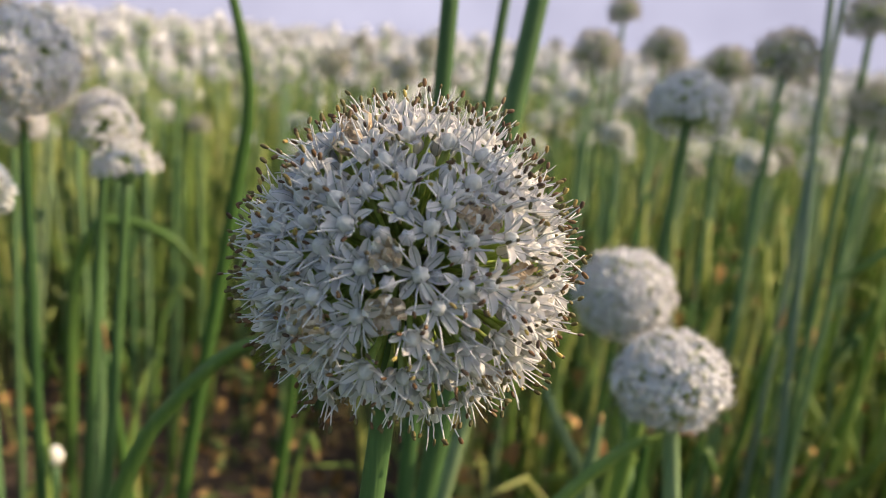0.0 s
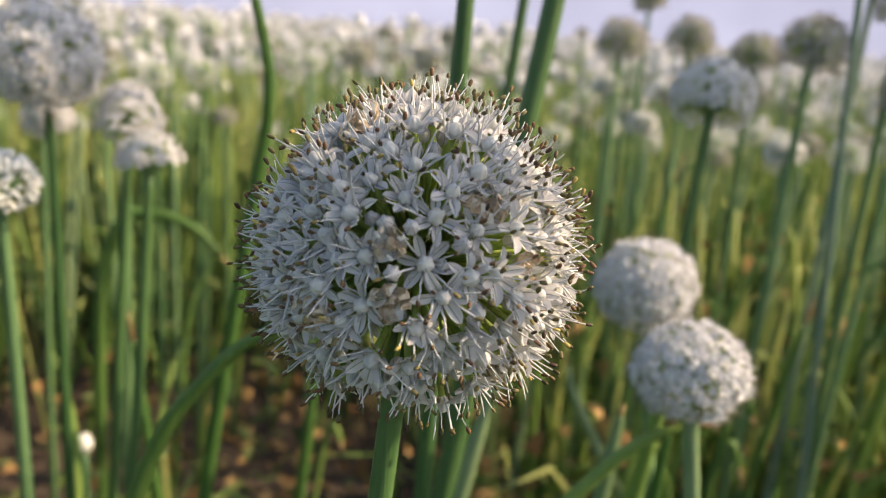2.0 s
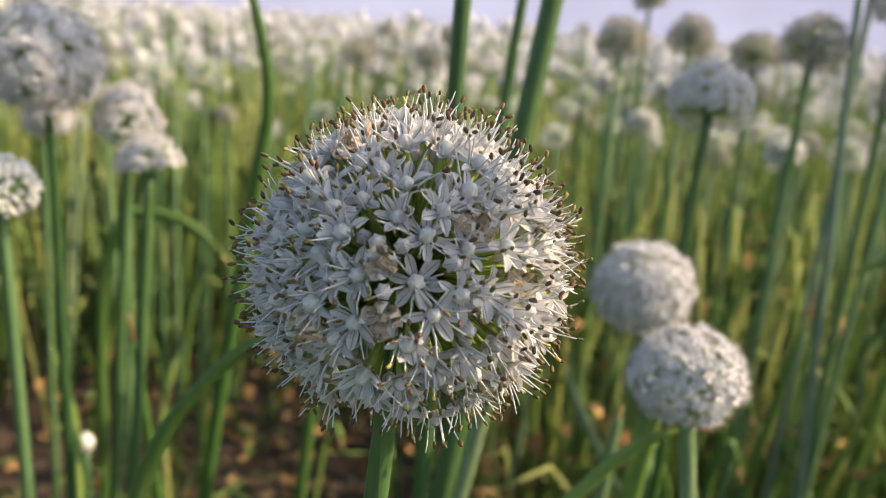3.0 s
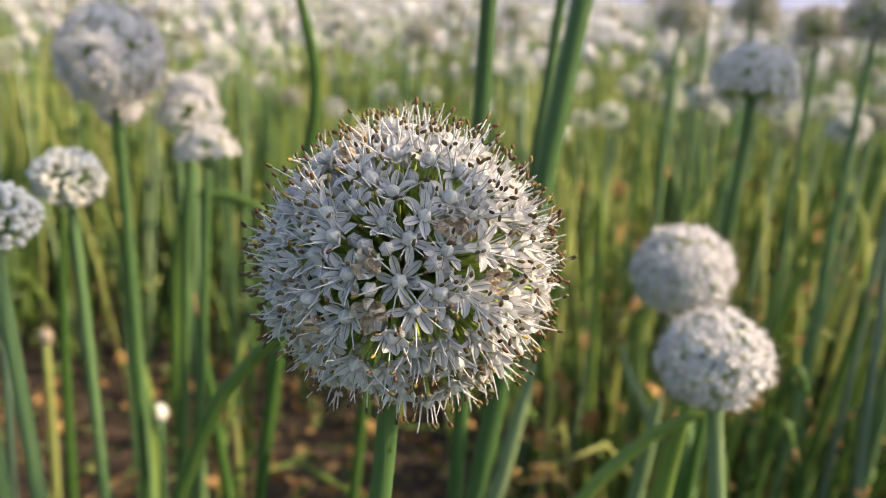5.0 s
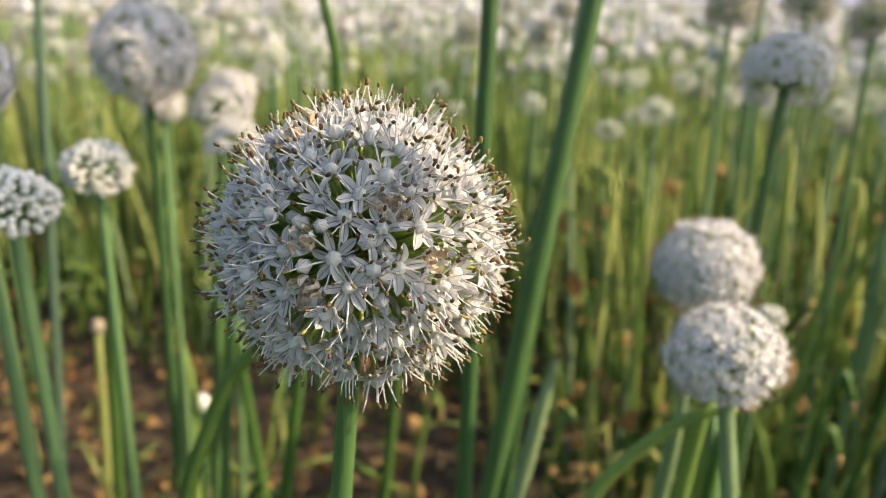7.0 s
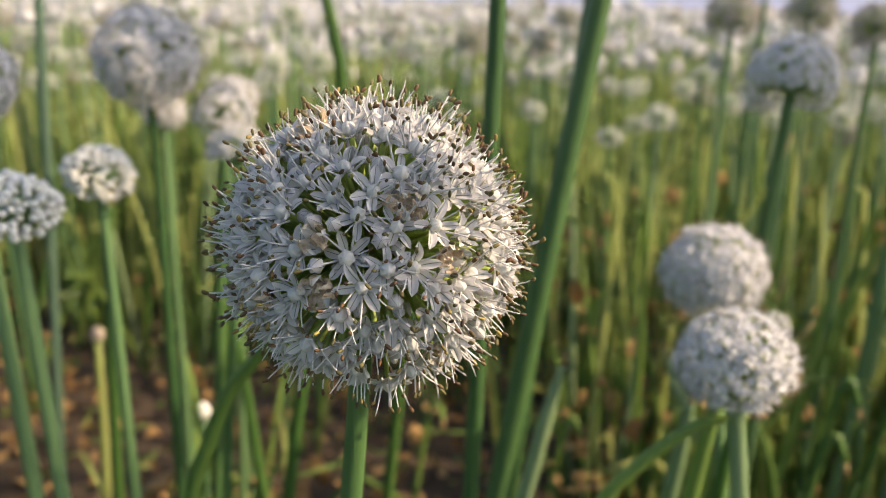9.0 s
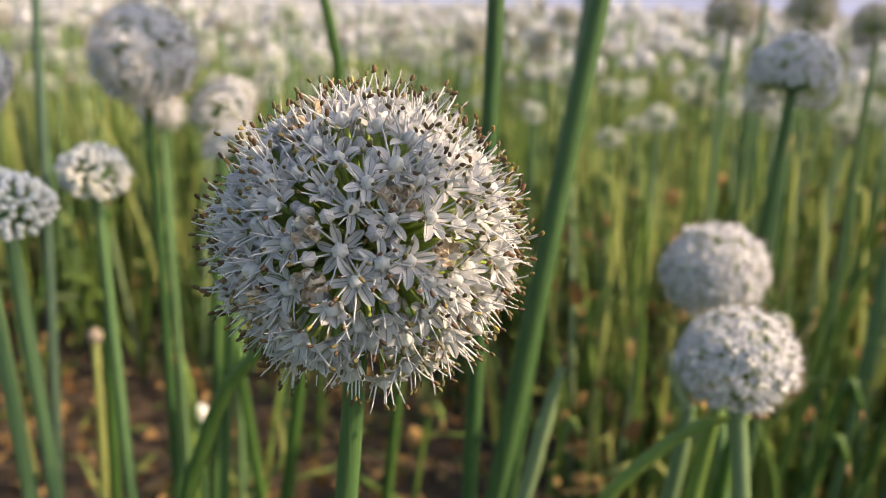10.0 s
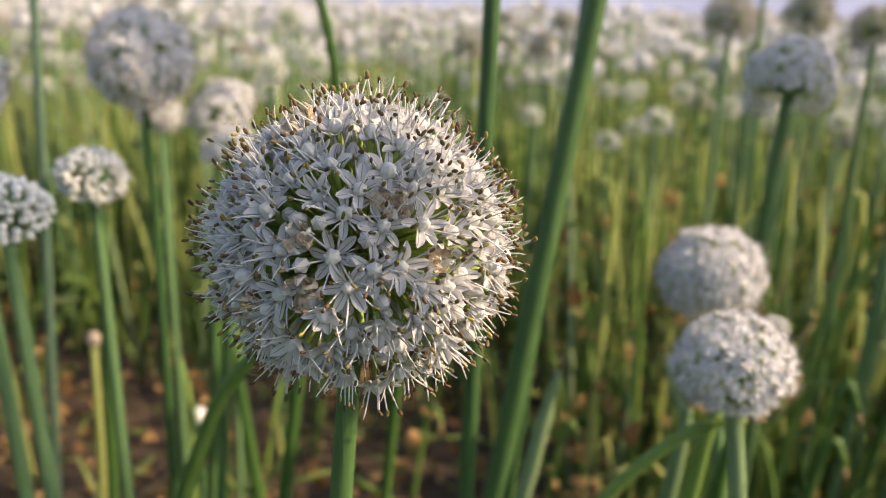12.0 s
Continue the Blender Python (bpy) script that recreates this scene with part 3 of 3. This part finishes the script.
lone_leaf([(0.249, 0.76, -0.01), (0.269, 0.75, 0.28325), (0.291, 0.75, 0.519), (0.305, 0.746, 0.515), (0.311, 0.74, 0.495)], [0.0034, 0.0034, 0.0036, 0.0042, 0.001], "slim green onion leaf with a bent dry tip", steps=4)
lone_leaf([(0.246, 0.76, -0.01), (0.266, 0.75, 0.2519), (0.288, 0.75, 0.462), (0.302, 0.746, 0.458), (0.308, 0.74, 0.438)], [0.0034, 0.0034, 0.0036, 0.0042, 0.001], "slim green onion leaf with a bent dry tip", steps=4)
lone_leaf([(-0.18, 0.96, -0.01), (-0.16, 0.95, 0.18865), (-0.138, 0.95, 0.347), (-0.124, 0.946, 0.343), (-0.118, 0.94, 0.323)], [0.0034, 0.0034, 0.0036, 0.0042, 0.001], "slim green onion leaf with a bent dry tip", steps=4)
lone_leaf([(-0.003, 0.96, -0.01), (0.017, 0.95, 0.18865), (0.039, 0.95, 0.347), (0.053, 0.946, 0.343), (0.059, 0.94, 0.323)], [0.0034, 0.0034, 0.0036, 0.0042, 0.001], "slim green onion leaf with a bent dry tip", steps=4)
lone_leaf([(0.60, 0.82, 0.0), (0.56, 0.81, 0.55), (0.53, 0.80, 0.72), (0.49, 0.80, 0.705), (0.455, 0.80, 0.675), (0.43, 0.80, 0.655), (0.40, 0.80, 0.64)], [0.006, 0.006, 0.005, 0.004, 0.001], "dark green onion leaf folded over sideways")
lone_leaf([(-0.46, 1.0, 0.0), (-0.45, 1.0, 0.45), (-0.42, 1.0, 0.585), (-0.385, 1.0, 0.60), (-0.345, 1.0, 0.595), (-0.31, 1.0, 0.575), (-0.28, 1.0, 0.54)], [0.008, 0.008, 0.0075, 0.006, 0.001], "bluish onion leaf drooping sideways")
lone_leaf([(0.42, 0.86, -0.01), (0.27, 0.86, 0.25), (0.175, 0.86, 0.42), (0.150, 0.86, 0.47), (0.138, 0.86, 0.51)], [0.0075, 0.007, 0.006, 0.004, 0.001], "pale yellowish onion leaf leaning sideways", look_of=PALE_LIT_STALK)
lone_leaf([(0.074, 0.5, 0.15), (0.101, 0.5, 0.4), (0.112, 0.5, 0.5), (0.121, 0.5, 0.59), (0.124, 0.5, 0.62)], [0.006, 0.006, 0.0055, 0.001], "pale upright onion leaf", look_of=PALE_LIT_STALK)
# pale blade drawn for the sunlit right edge of the thick leaning stalk
lone_leaf([(-0.03, 0.50, -0.01), (0.0, 0.50, 0.40), (0.022, 0.50, 0.543), (0.033, 0.50, 0.604), (0.04, 0.50, 0.64)], [0.006, 0.006, 0.0052, 0.001], "pale slanting blade in place of the sunlit edge of a stalk", look_of=PALE_LIT_STALK)


def leaf_stand(count, x0, x1, y0, y1, lean, seed):
    """Single tall leaves between the flower stalks."""
    rng = random.Random(seed)
    for _ in range(count):
        x, y, h = rng.uniform(x0, x1), rng.uniform(y0, y1), rng.uniform(0.55, 0.74)
        dx, dy = lean + rng.uniform(-0.05, 0.05), rng.uniform(-0.03, 0.03)
        r = rng.uniform(0.0035, 0.0056)
        lone_leaf([(x, y, -0.01), (x + dx * 0.3, y + dy * 0.4, h * 0.45), (x + dx * 0.7, y + dy, h * 0.85), (x + dx + rng.uniform(-0.02, 0.02), y + dy, h)], [r * 1.1, r * 1.1, r, r * 0.7, 0.0008], "tall upright green hollow onion leaf")


leaf_stand(12, 0.17, 0.62, 0.66, 1.05, 0.05, 72)


def bud_stalk(top, r, foot, look_of, label, husk=None):
    """A young flower still shut in its papery sheath, on its stalk."""
    plant = tagged(new("onion_bud"), label, "bud")
    plant.location = (*foot, 0)
    t = Vector(top) - Vector((*foot, 0))
    way = arc([(0, 0, -0.01), t * 0.5 + Vector((0.008, 0, 0)), t], 5)
    part("stalk", solid("stalk", *tube(way, np.linspace(0.0058, 0.0042, len(way)), 10), [look_of]), plant)
    v, f = globe(r, r * 2.5, lobes=5, dent=0.04, seg=14, rings=8, z0=-r * 0.6, tip=0.5)
    part("sheath", solid("sheath", v, f, [husk or BUDWHITE]), plant, "dry pinkish bud sheath" if husk else "papery white bud sheath", Matrix.Translation(t))


bud_stalk((-0.367, 0.768, 0.400), 0.0088, (-0.40, 0.77), STALK, "round white onion flower bud on a short stalk")
bud_stalk((-0.536, 0.832, 0.450), 0.0085, (-0.57, 0.83), WEED, "small pale onion bud on a yellowing stalk", husk=DRY)
plant_at((0.232, 0.785, 0.565), 0.017, "bud", (0.03, 0.0), thick=0.0032, leaves=1, seed=551, label="small cream onion flower head just opening")


# ---- the field ----
def field_spots(rng, near, far, spacing, wide):
    spots = []
    y = near
    while y < far:
        half = 0.72 * y + wide
        for _ in range(int(2 * half / spacing)):
            spots.append((rng.uniform(-half, half), y + rng.uniform(0, spacing)))
        y += spacing
    return spots


def shaggy(rng, c, r, n):
    """A far flower head: a small core set with outward petals."""
    verts, faces = [], []
    for k in range(n):
        d = Vector((rng.gauss(0, 1), rng.gauss(0, 1), rng.gauss(0.15, 1))).normalized()
        g = d.orthogonal().normalized()
        g.rotate(Matrix.Rotation(rng.uniform(0, 6.28), 3, d))
        h = d.cross(g)
        s = r * rng.uniform(0.34, 0.55)
        p = c + d * r * rng.uniform(0.72, 0.95)
        o = len(verts)
        verts += [p + g * s, p + h * s * 0.7 + d * s * 0.3, p - g * s, p - h * s * 0.7 + d * s * 0.3]
        faces += [(o, o + 1, o + 2), (o, o + 2, o + 3)]
    return verts, faces


def field():
    rng = random.Random(5)
    patterns = []
    for k in range(8):
        p = plant_at((60 + k, -60, 0.80), rng.uniform(0.020, 0.028), "spent" if k == 3 else "open" if k else "bud", (rng.uniform(-0.08, 0.08), rng.uniform(-0.08, 0.08)), rng.uniform(-0.02, 0.02), rng.uniform(0.0032, 0.0044), leaves=4, seed=600 + k, skin=PALE_LIT_STALK if k % 2 else None)
        patterns.append(p)
    made = 0
    for x, y in field_spots(rng, 0.92, 2.45, 0.135, 0.35):
        if made >= 290:
            break
        if x < 0.02 and y < 1.5 and rng.random() < 0.82:
            continue
        if min(math.hypot(x - c[0], y - c[1]) for c in BEHIND) < 0.1:
            continue
        s = min(1.04, max(0.66, rng.gauss(0.86, 0.10))) if x > -0.1 or y > 1.4 else rng.uniform(0.74, 0.93)
        s = max(s, (0.885 - 0.125 * y - 0.07 * rng.random() ** 2) / 0.8)
        copy_thing(rng.choice(patterns), Matrix.Translation((x, y, 0)) @ pose(0, 0, 0, 0, 0, rng.uniform(0, 360)) @ Matrix.Diagonal((1, 1, s, 1)))
        made += 1
    for p in patterns:
        for o in list(p.children_recursive) + [p]:
            bpy.data.objects.remove(o)

    for name, near, far, spacing, petals, sides in (("flower_field", 2.4, 9.0, 0.135, 34, 4), ("far_flower_field", 9.0, 60.0, 0.66, 18, 3)):
        heads, stems = [], []
        big = 1.0 if petals > 30 else 1.5
        for x, y in field_spots(rng, near, far, spacing, 0.8):
            z = min(0.87, max(0.52, rng.gauss(0.735, 0.075)))
            c = Vector((x, y, z))
            heads.append((*shaggy(rng, c, rng.uniform(0.022, 0.033) * big, petals), 1 if rng.random() < 0.14 else 0))
            foot = Vector((x + rng.uniform(-0.06, 0.06), y, 0))
            stems.append((*tube([foot, foot.lerp(c, 0.5) + Vector((rng.uniform(-0.02, 0.02), 0, 0)), c], [0.0055 * big, 0.005 * big, 0.004 * big], sides, False), 0))
            for _ in range(3 if petals > 30 else 2):
                a = rng.uniform(0, 6.28)
                h = rng.uniform(0.35, 0.62)
                d = Vector((math.cos(a), math.sin(a), 0)) * rng.uniform(0.05, 0.14)
                stems.append((*tube([foot, foot + d * 0.4 + Vector((0, 0, h * 0.6)), foot + d + Vector((0, 0, h))], [0.006 * big, 0.006 * big, 0.001], 3, False), 1))
        v, f, i = joined(heads)
        tagged(new(name, solid(name, v, f, [BLOOM, SPENT], i, smooth=False)), "countless white onion flower heads of the field", "flower field", kind="stuff")
        v, f, i = joined(stems)
        tagged(new(name + "_stalks", solid(name + "_stalks", v, f, [PALE_LIT_STALK, WEED], i)), "dense green onion stalks and leaves", "stalks", kind="stuff")


field()


def field_around():
    """The same field beside and behind the camera."""
    rng = random.Random(6)
    heads, stems = [], []
    for _ in range(11600):
        x, y = rng.uniform(-9, 9), rng.uniform(-8, 9)
        r0 = math.hypot(x, y)
        ahead = y > 0.4 and abs(x) < 0.72 * y + 0.45
        if ahead or r0 < 0.75 or (abs(x) < 0.5 and y > -0.2 and y < 0.9):
            continue
        if 0 < x < 1.5 and -0.2 < y < 2.5 and rng.random() < 0.8:
            continue
        if r0 > 5.0 and rng.random() < 0.4:
            continue
        c = Vector((x, y, min(0.87, max(0.6, rng.gauss(0.76, 0.06)))))
        heads.append((*shaggy(rng, c, rng.uniform(0.026, 0.036), 24 if r0 < 3 else 14), 0))
        foot = Vector((x + rng.uniform(-0.06, 0.06), y, 0))
        stems.append((*tube([foot, foot.lerp(c, 0.5) + Vector((rng.uniform(-0.02, 0.02), 0, 0)), c], [0.0055, 0.005, 0.004], 3, False), 0))
        for _ in range(3 if r0 < 5 else 2):
            a = rng.uniform(0, 6.28)
            h = rng.uniform(0.35, 0.62)
            d = Vector((math.cos(a), math.sin(a), 0)) * rng.uniform(0.05, 0.14)
            stems.append((*tube([foot, foot + d * 0.4 + Vector((0, 0, h * 0.6)), foot + d + Vector((0, 0, h))], [0.006, 0.006, 0.001], 3, False), 1))
    for _ in range(9000):
        a, r0 = rng.uniform(0, 6.28), 7.0 * math.sqrt(rng.uniform(0.02, 1))
        x, y = r0 * math.sin(a), r0 * math.cos(a)
        if (y > 0.2 and abs(x) < 0.75 * y + 0.4) or (0 < x < 1.4 and y > -0.3 and rng.random() < 0.7):
            continue
        p, w, h, r = Vector((x, y, 0)), rng.uniform(0, 6.28), rng.uniform(0.2, 0.58), rng.uniform(0.004, 0.008)
        d = Vector((math.cos(w), math.sin(w), 0)) * rng.uniform(0.05, 0.25)
        stems.append((*tube([p, p + d * 0.35 + Vector((0, 0, h * 0.6)), p + d + Vector((0, 0, h))], [r, r, 0.001], 3, False), 1))
    v, f, i = joined(heads)
    tagged(new("flower_field", solid("flower_field", v, f, [BLOOM], smooth=False)), "countless white onion flower heads of the field", "flower field", kind="stuff")
    v, f, i = joined(stems)
    tagged(new("flower_field_stalks", solid("flower_field_stalks", v, f, [STALK, LEAF], i)), "dense green onion stalks and leaves", "stalks", kind="stuff")


field_around()


def understory():
    """Unseen leaves of the plants about the camera's feet, added to block light off the soil."""
    rng = random.Random(9)
    green = []
    for _ in range(3400):
        x, y = rng.uniform(-1.6, 1.6), rng.uniform(-1.5, 1.0)
        d0 = math.hypot(x, y)
        if d0 > 1.6:
            continue
        ahead = y > -0.1 and abs(x) < 0.75 * y + 0.35
        top = min(0.58, 0.74 - 0.62 * d0) if ahead else (0.55 if d0 > 0.35 else 0.45)
        if top < 0.12 or (not ahead and rng.random() < 0.5):
            continue
        p = Vector((x, y, 0))
        a = rng.uniform(0, 6.28)
        d = Vector((math.cos(a), math.sin(a), 0)) * rng.uniform(0.04, 0.22)
        h = top * rng.uniform(0.6, 1.0)
        r = rng.uniform(0.004, 0.009)
        green.append((*tube([p, p + d * 0.3 + Vector((0, 0, h * 0.5)), p + d * 0.7 + Vector((0, 0, h * 0.92)), p + d + Vector((0, 0, h * rng.uniform(0.7, 1.0)))], [r, r, r * 0.8, 0.0006], 4, False), rng.choice((0, 0, 0, 1))))
    v, f, i = joined(green)
    tagged(new("leaf_understory", solid("leaf_understory", v, f, [LEAF, WEED], i)), "unseen tangle of green onion leaves below the flowers, added to block light from the soil", "leaves", kind="stuff")


understory()


def litter():
    """Dry leaves and weeds on the soil."""
    rng = random.Random(8)
    dry, green = [], []
    for _ in range(3000):
        y = rng.uniform(0.5, 3.6)
        x = rng.uniform(-0.72 * y - 0.3, 0.72 * y + 0.3)
        p = Vector((x, y, abs(rng.gauss(0.01, 0.17 if x > 0 else 0.05)) + 0.012))
        r = rng.uniform(0.006, 0.019)
        ring = []
        for k in range(5):
            w = k * 1.257 + rng.uniform(-0.3, 0.3)
            ring.append(p + Vector((math.cos(w) * r * rng.uniform(0.5, 1.3), math.sin(w) * r * rng.uniform(0.5, 1.3), rng.uniform(-0.6, 0.9) * r)))
        dry.append(([p] + ring, [(0, k + 1, (k + 1) % 5 + 1) for k in range(5)], 0))
    for _ in range(2500):
        y = 0.95 + 3.6 * rng.random() ** 1.3
        x = rng.uniform(-0.72 * y - 0.3, 0.72 * y + 0.3)
        if x < 0.05 and y < 1.9 and rng.random() < 0.95:
            continue
        a = rng.uniform(0, 6.28)
        d = Vector((math.cos(a), math.sin(a), 0)) * rng.uniform(0.03, 0.16 if rng.random() < 0.6 else 0.34)
        h = rng.uniform(0.2, 0.72)
        p = Vector((x, y, 0))
        r = rng.uniform(0.0028, 0.0056)
        kind = rng.choice((0, 0, 0, 0, 1, 1, 2))
        h *= 0.45 if kind == 2 else 1.0
        green.append((*tube([p, p + d * 0.3 + Vector((0, 0, h * 0.5)), p + d * 0.7 + Vector((0, 0, h * 0.9)), p + d + Vector((0, 0, h * rng.uniform(0.8, 1.05)))], [r, r, r * 0.8, 0.0006], 4, False), kind))
    for _ in range(1500):
        y = rng.uniform(1.75, 4.2)
        x = rng.uniform(-0.75 * y - 0.2, 0.75 * y + 0.2)
        a, h, r = rng.uniform(0, 6.28), rng.uniform(0.45, 0.72), rng.uniform(0.003, 0.0055)
        d = Vector((math.cos(a), math.sin(a), 0)) * rng.uniform(0.02, 0.10)
        p = Vector((x, y, 0))
        green.append((*tube([p, p + d * 0.3 + Vector((0, 0, h * 0.5)), p + d * 0.7 + Vector((0, 0, h * 0.9)), p + d + Vector((0, 0, h))], [r, r, r * 0.8, 0.0006], 4, False), rng.choice((0, 0, 0, 1))))
    v, f, i = joined(green)
    tagged(new("leaf_thicket", solid("leaf_thicket", v, f, [WEED, LEAF, STRAW], i)), "thicket of green and yellowing onion leaves", "leaves", kind="stuff")
    weeds = []
    for _ in range(4200):
        y = 0.95 + 2.6 * rng.random()
        x = rng.uniform(-0.72 * y - 0.3, 0.72 * y + 0.3)
        p = Vector((x, y, 0.02 + 0.42 * rng.random() ** 1.7))
        d = Vector((rng.uniform(-1, 1), rng.uniform(-1, 1), rng.uniform(-0.3, 0.9))).normalized()
        g = d.orthogonal().normalized()
        g.rotate(Matrix.Rotation(rng.uniform(0, 6.28), 3, d))
        n, w = rng.uniform(0.015, 0.05), rng.uniform(0.003, 0.008)
        bend = d.cross(g) * n * rng.uniform(-0.25, 0.25)
        weeds.append(([p, p + d * n * 0.5 + g * w + bend, p + d * n, p + d * n * 0.5 - g * w + bend], [(0, 1, 2), (0, 2, 3)], 0))
    v, f, i = joined(weeds)
    tagged(new("low_weeds", solid("low_weeds", v, f, [OLIVE])), "low olive weeds between the onion stalks", "weeds", kind="stuff")
    for _ in range(330):
        y = rng.uniform(0.72, 1.9)
        x = rng.uniform(-0.45 * y, 0.52 * y)
        z = rng.uniform(0.12, 0.54) if x > 0 else rng.uniform(0.02, 0.20)
        p = Vector((x, y, z))
        r = 0.005 + 0.015 * rng.random() ** 1.8
        ring = []
        for k in range(6):
            w = k * 1.047 + rng.uniform(-0.3, 0.3)
            ring.append(p + Vector((math.cos(w) * r * rng.uniform(0.4, 1.0), rng.uniform(-0.6, 0.6) * r, math.sin(w) * r * rng.uniform(0.6, 1.5))))
        dry.append(([p + Vector((0, -r * 0.5, 0))] + ring, [(0, k + 1, (k + 1) % 6 + 1) for k in range(6)], 0))
    v, f, i = joined(dry)
    tagged(new("dry_leaves", solid("dry_leaves", v, f, [TAN])), "withered tan onion leaves lying on the soil", "dry leaves", kind="stuff")


litter()


def far_haze():
    """Hills beyond the field on a glowing sheet, blue evening haze put into its colour."""
    verts, faces = [], []
    n = 60
    for k in range(n + 1):
        a = radians(-80 + 160 * k / n)
        x, y = 2400 * math.sin(a), 2400 * math.cos(a)
        h = 420 + 90 * noise.noise(Vector((k * 0.17, 0, 5))) + 30 * noise.noise(Vector((k * 0.6, 2, 5)))
        verts += [(x, y, -20), (x, y, h)]
    for k in range(n):
        faces.append((2 * k, 2 * k + 2, 2 * k + 3, 2 * k + 1))
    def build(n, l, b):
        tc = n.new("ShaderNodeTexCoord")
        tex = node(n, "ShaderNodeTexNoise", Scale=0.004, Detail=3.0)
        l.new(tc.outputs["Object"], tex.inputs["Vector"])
        # lavender haze painted as emission; the sheet takes no light itself
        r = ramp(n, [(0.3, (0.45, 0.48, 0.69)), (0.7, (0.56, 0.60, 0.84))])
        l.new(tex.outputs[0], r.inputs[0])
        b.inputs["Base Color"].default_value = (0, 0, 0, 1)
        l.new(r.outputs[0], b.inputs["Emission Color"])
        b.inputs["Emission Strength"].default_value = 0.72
    tagged(new("backdrop", solid("backdrop", verts, faces, [mat("blue_haze_glow", build)])), "glowing backdrop coloured as pale lavender haze over far hills", "backdrop", kind="structure")


far_haze()
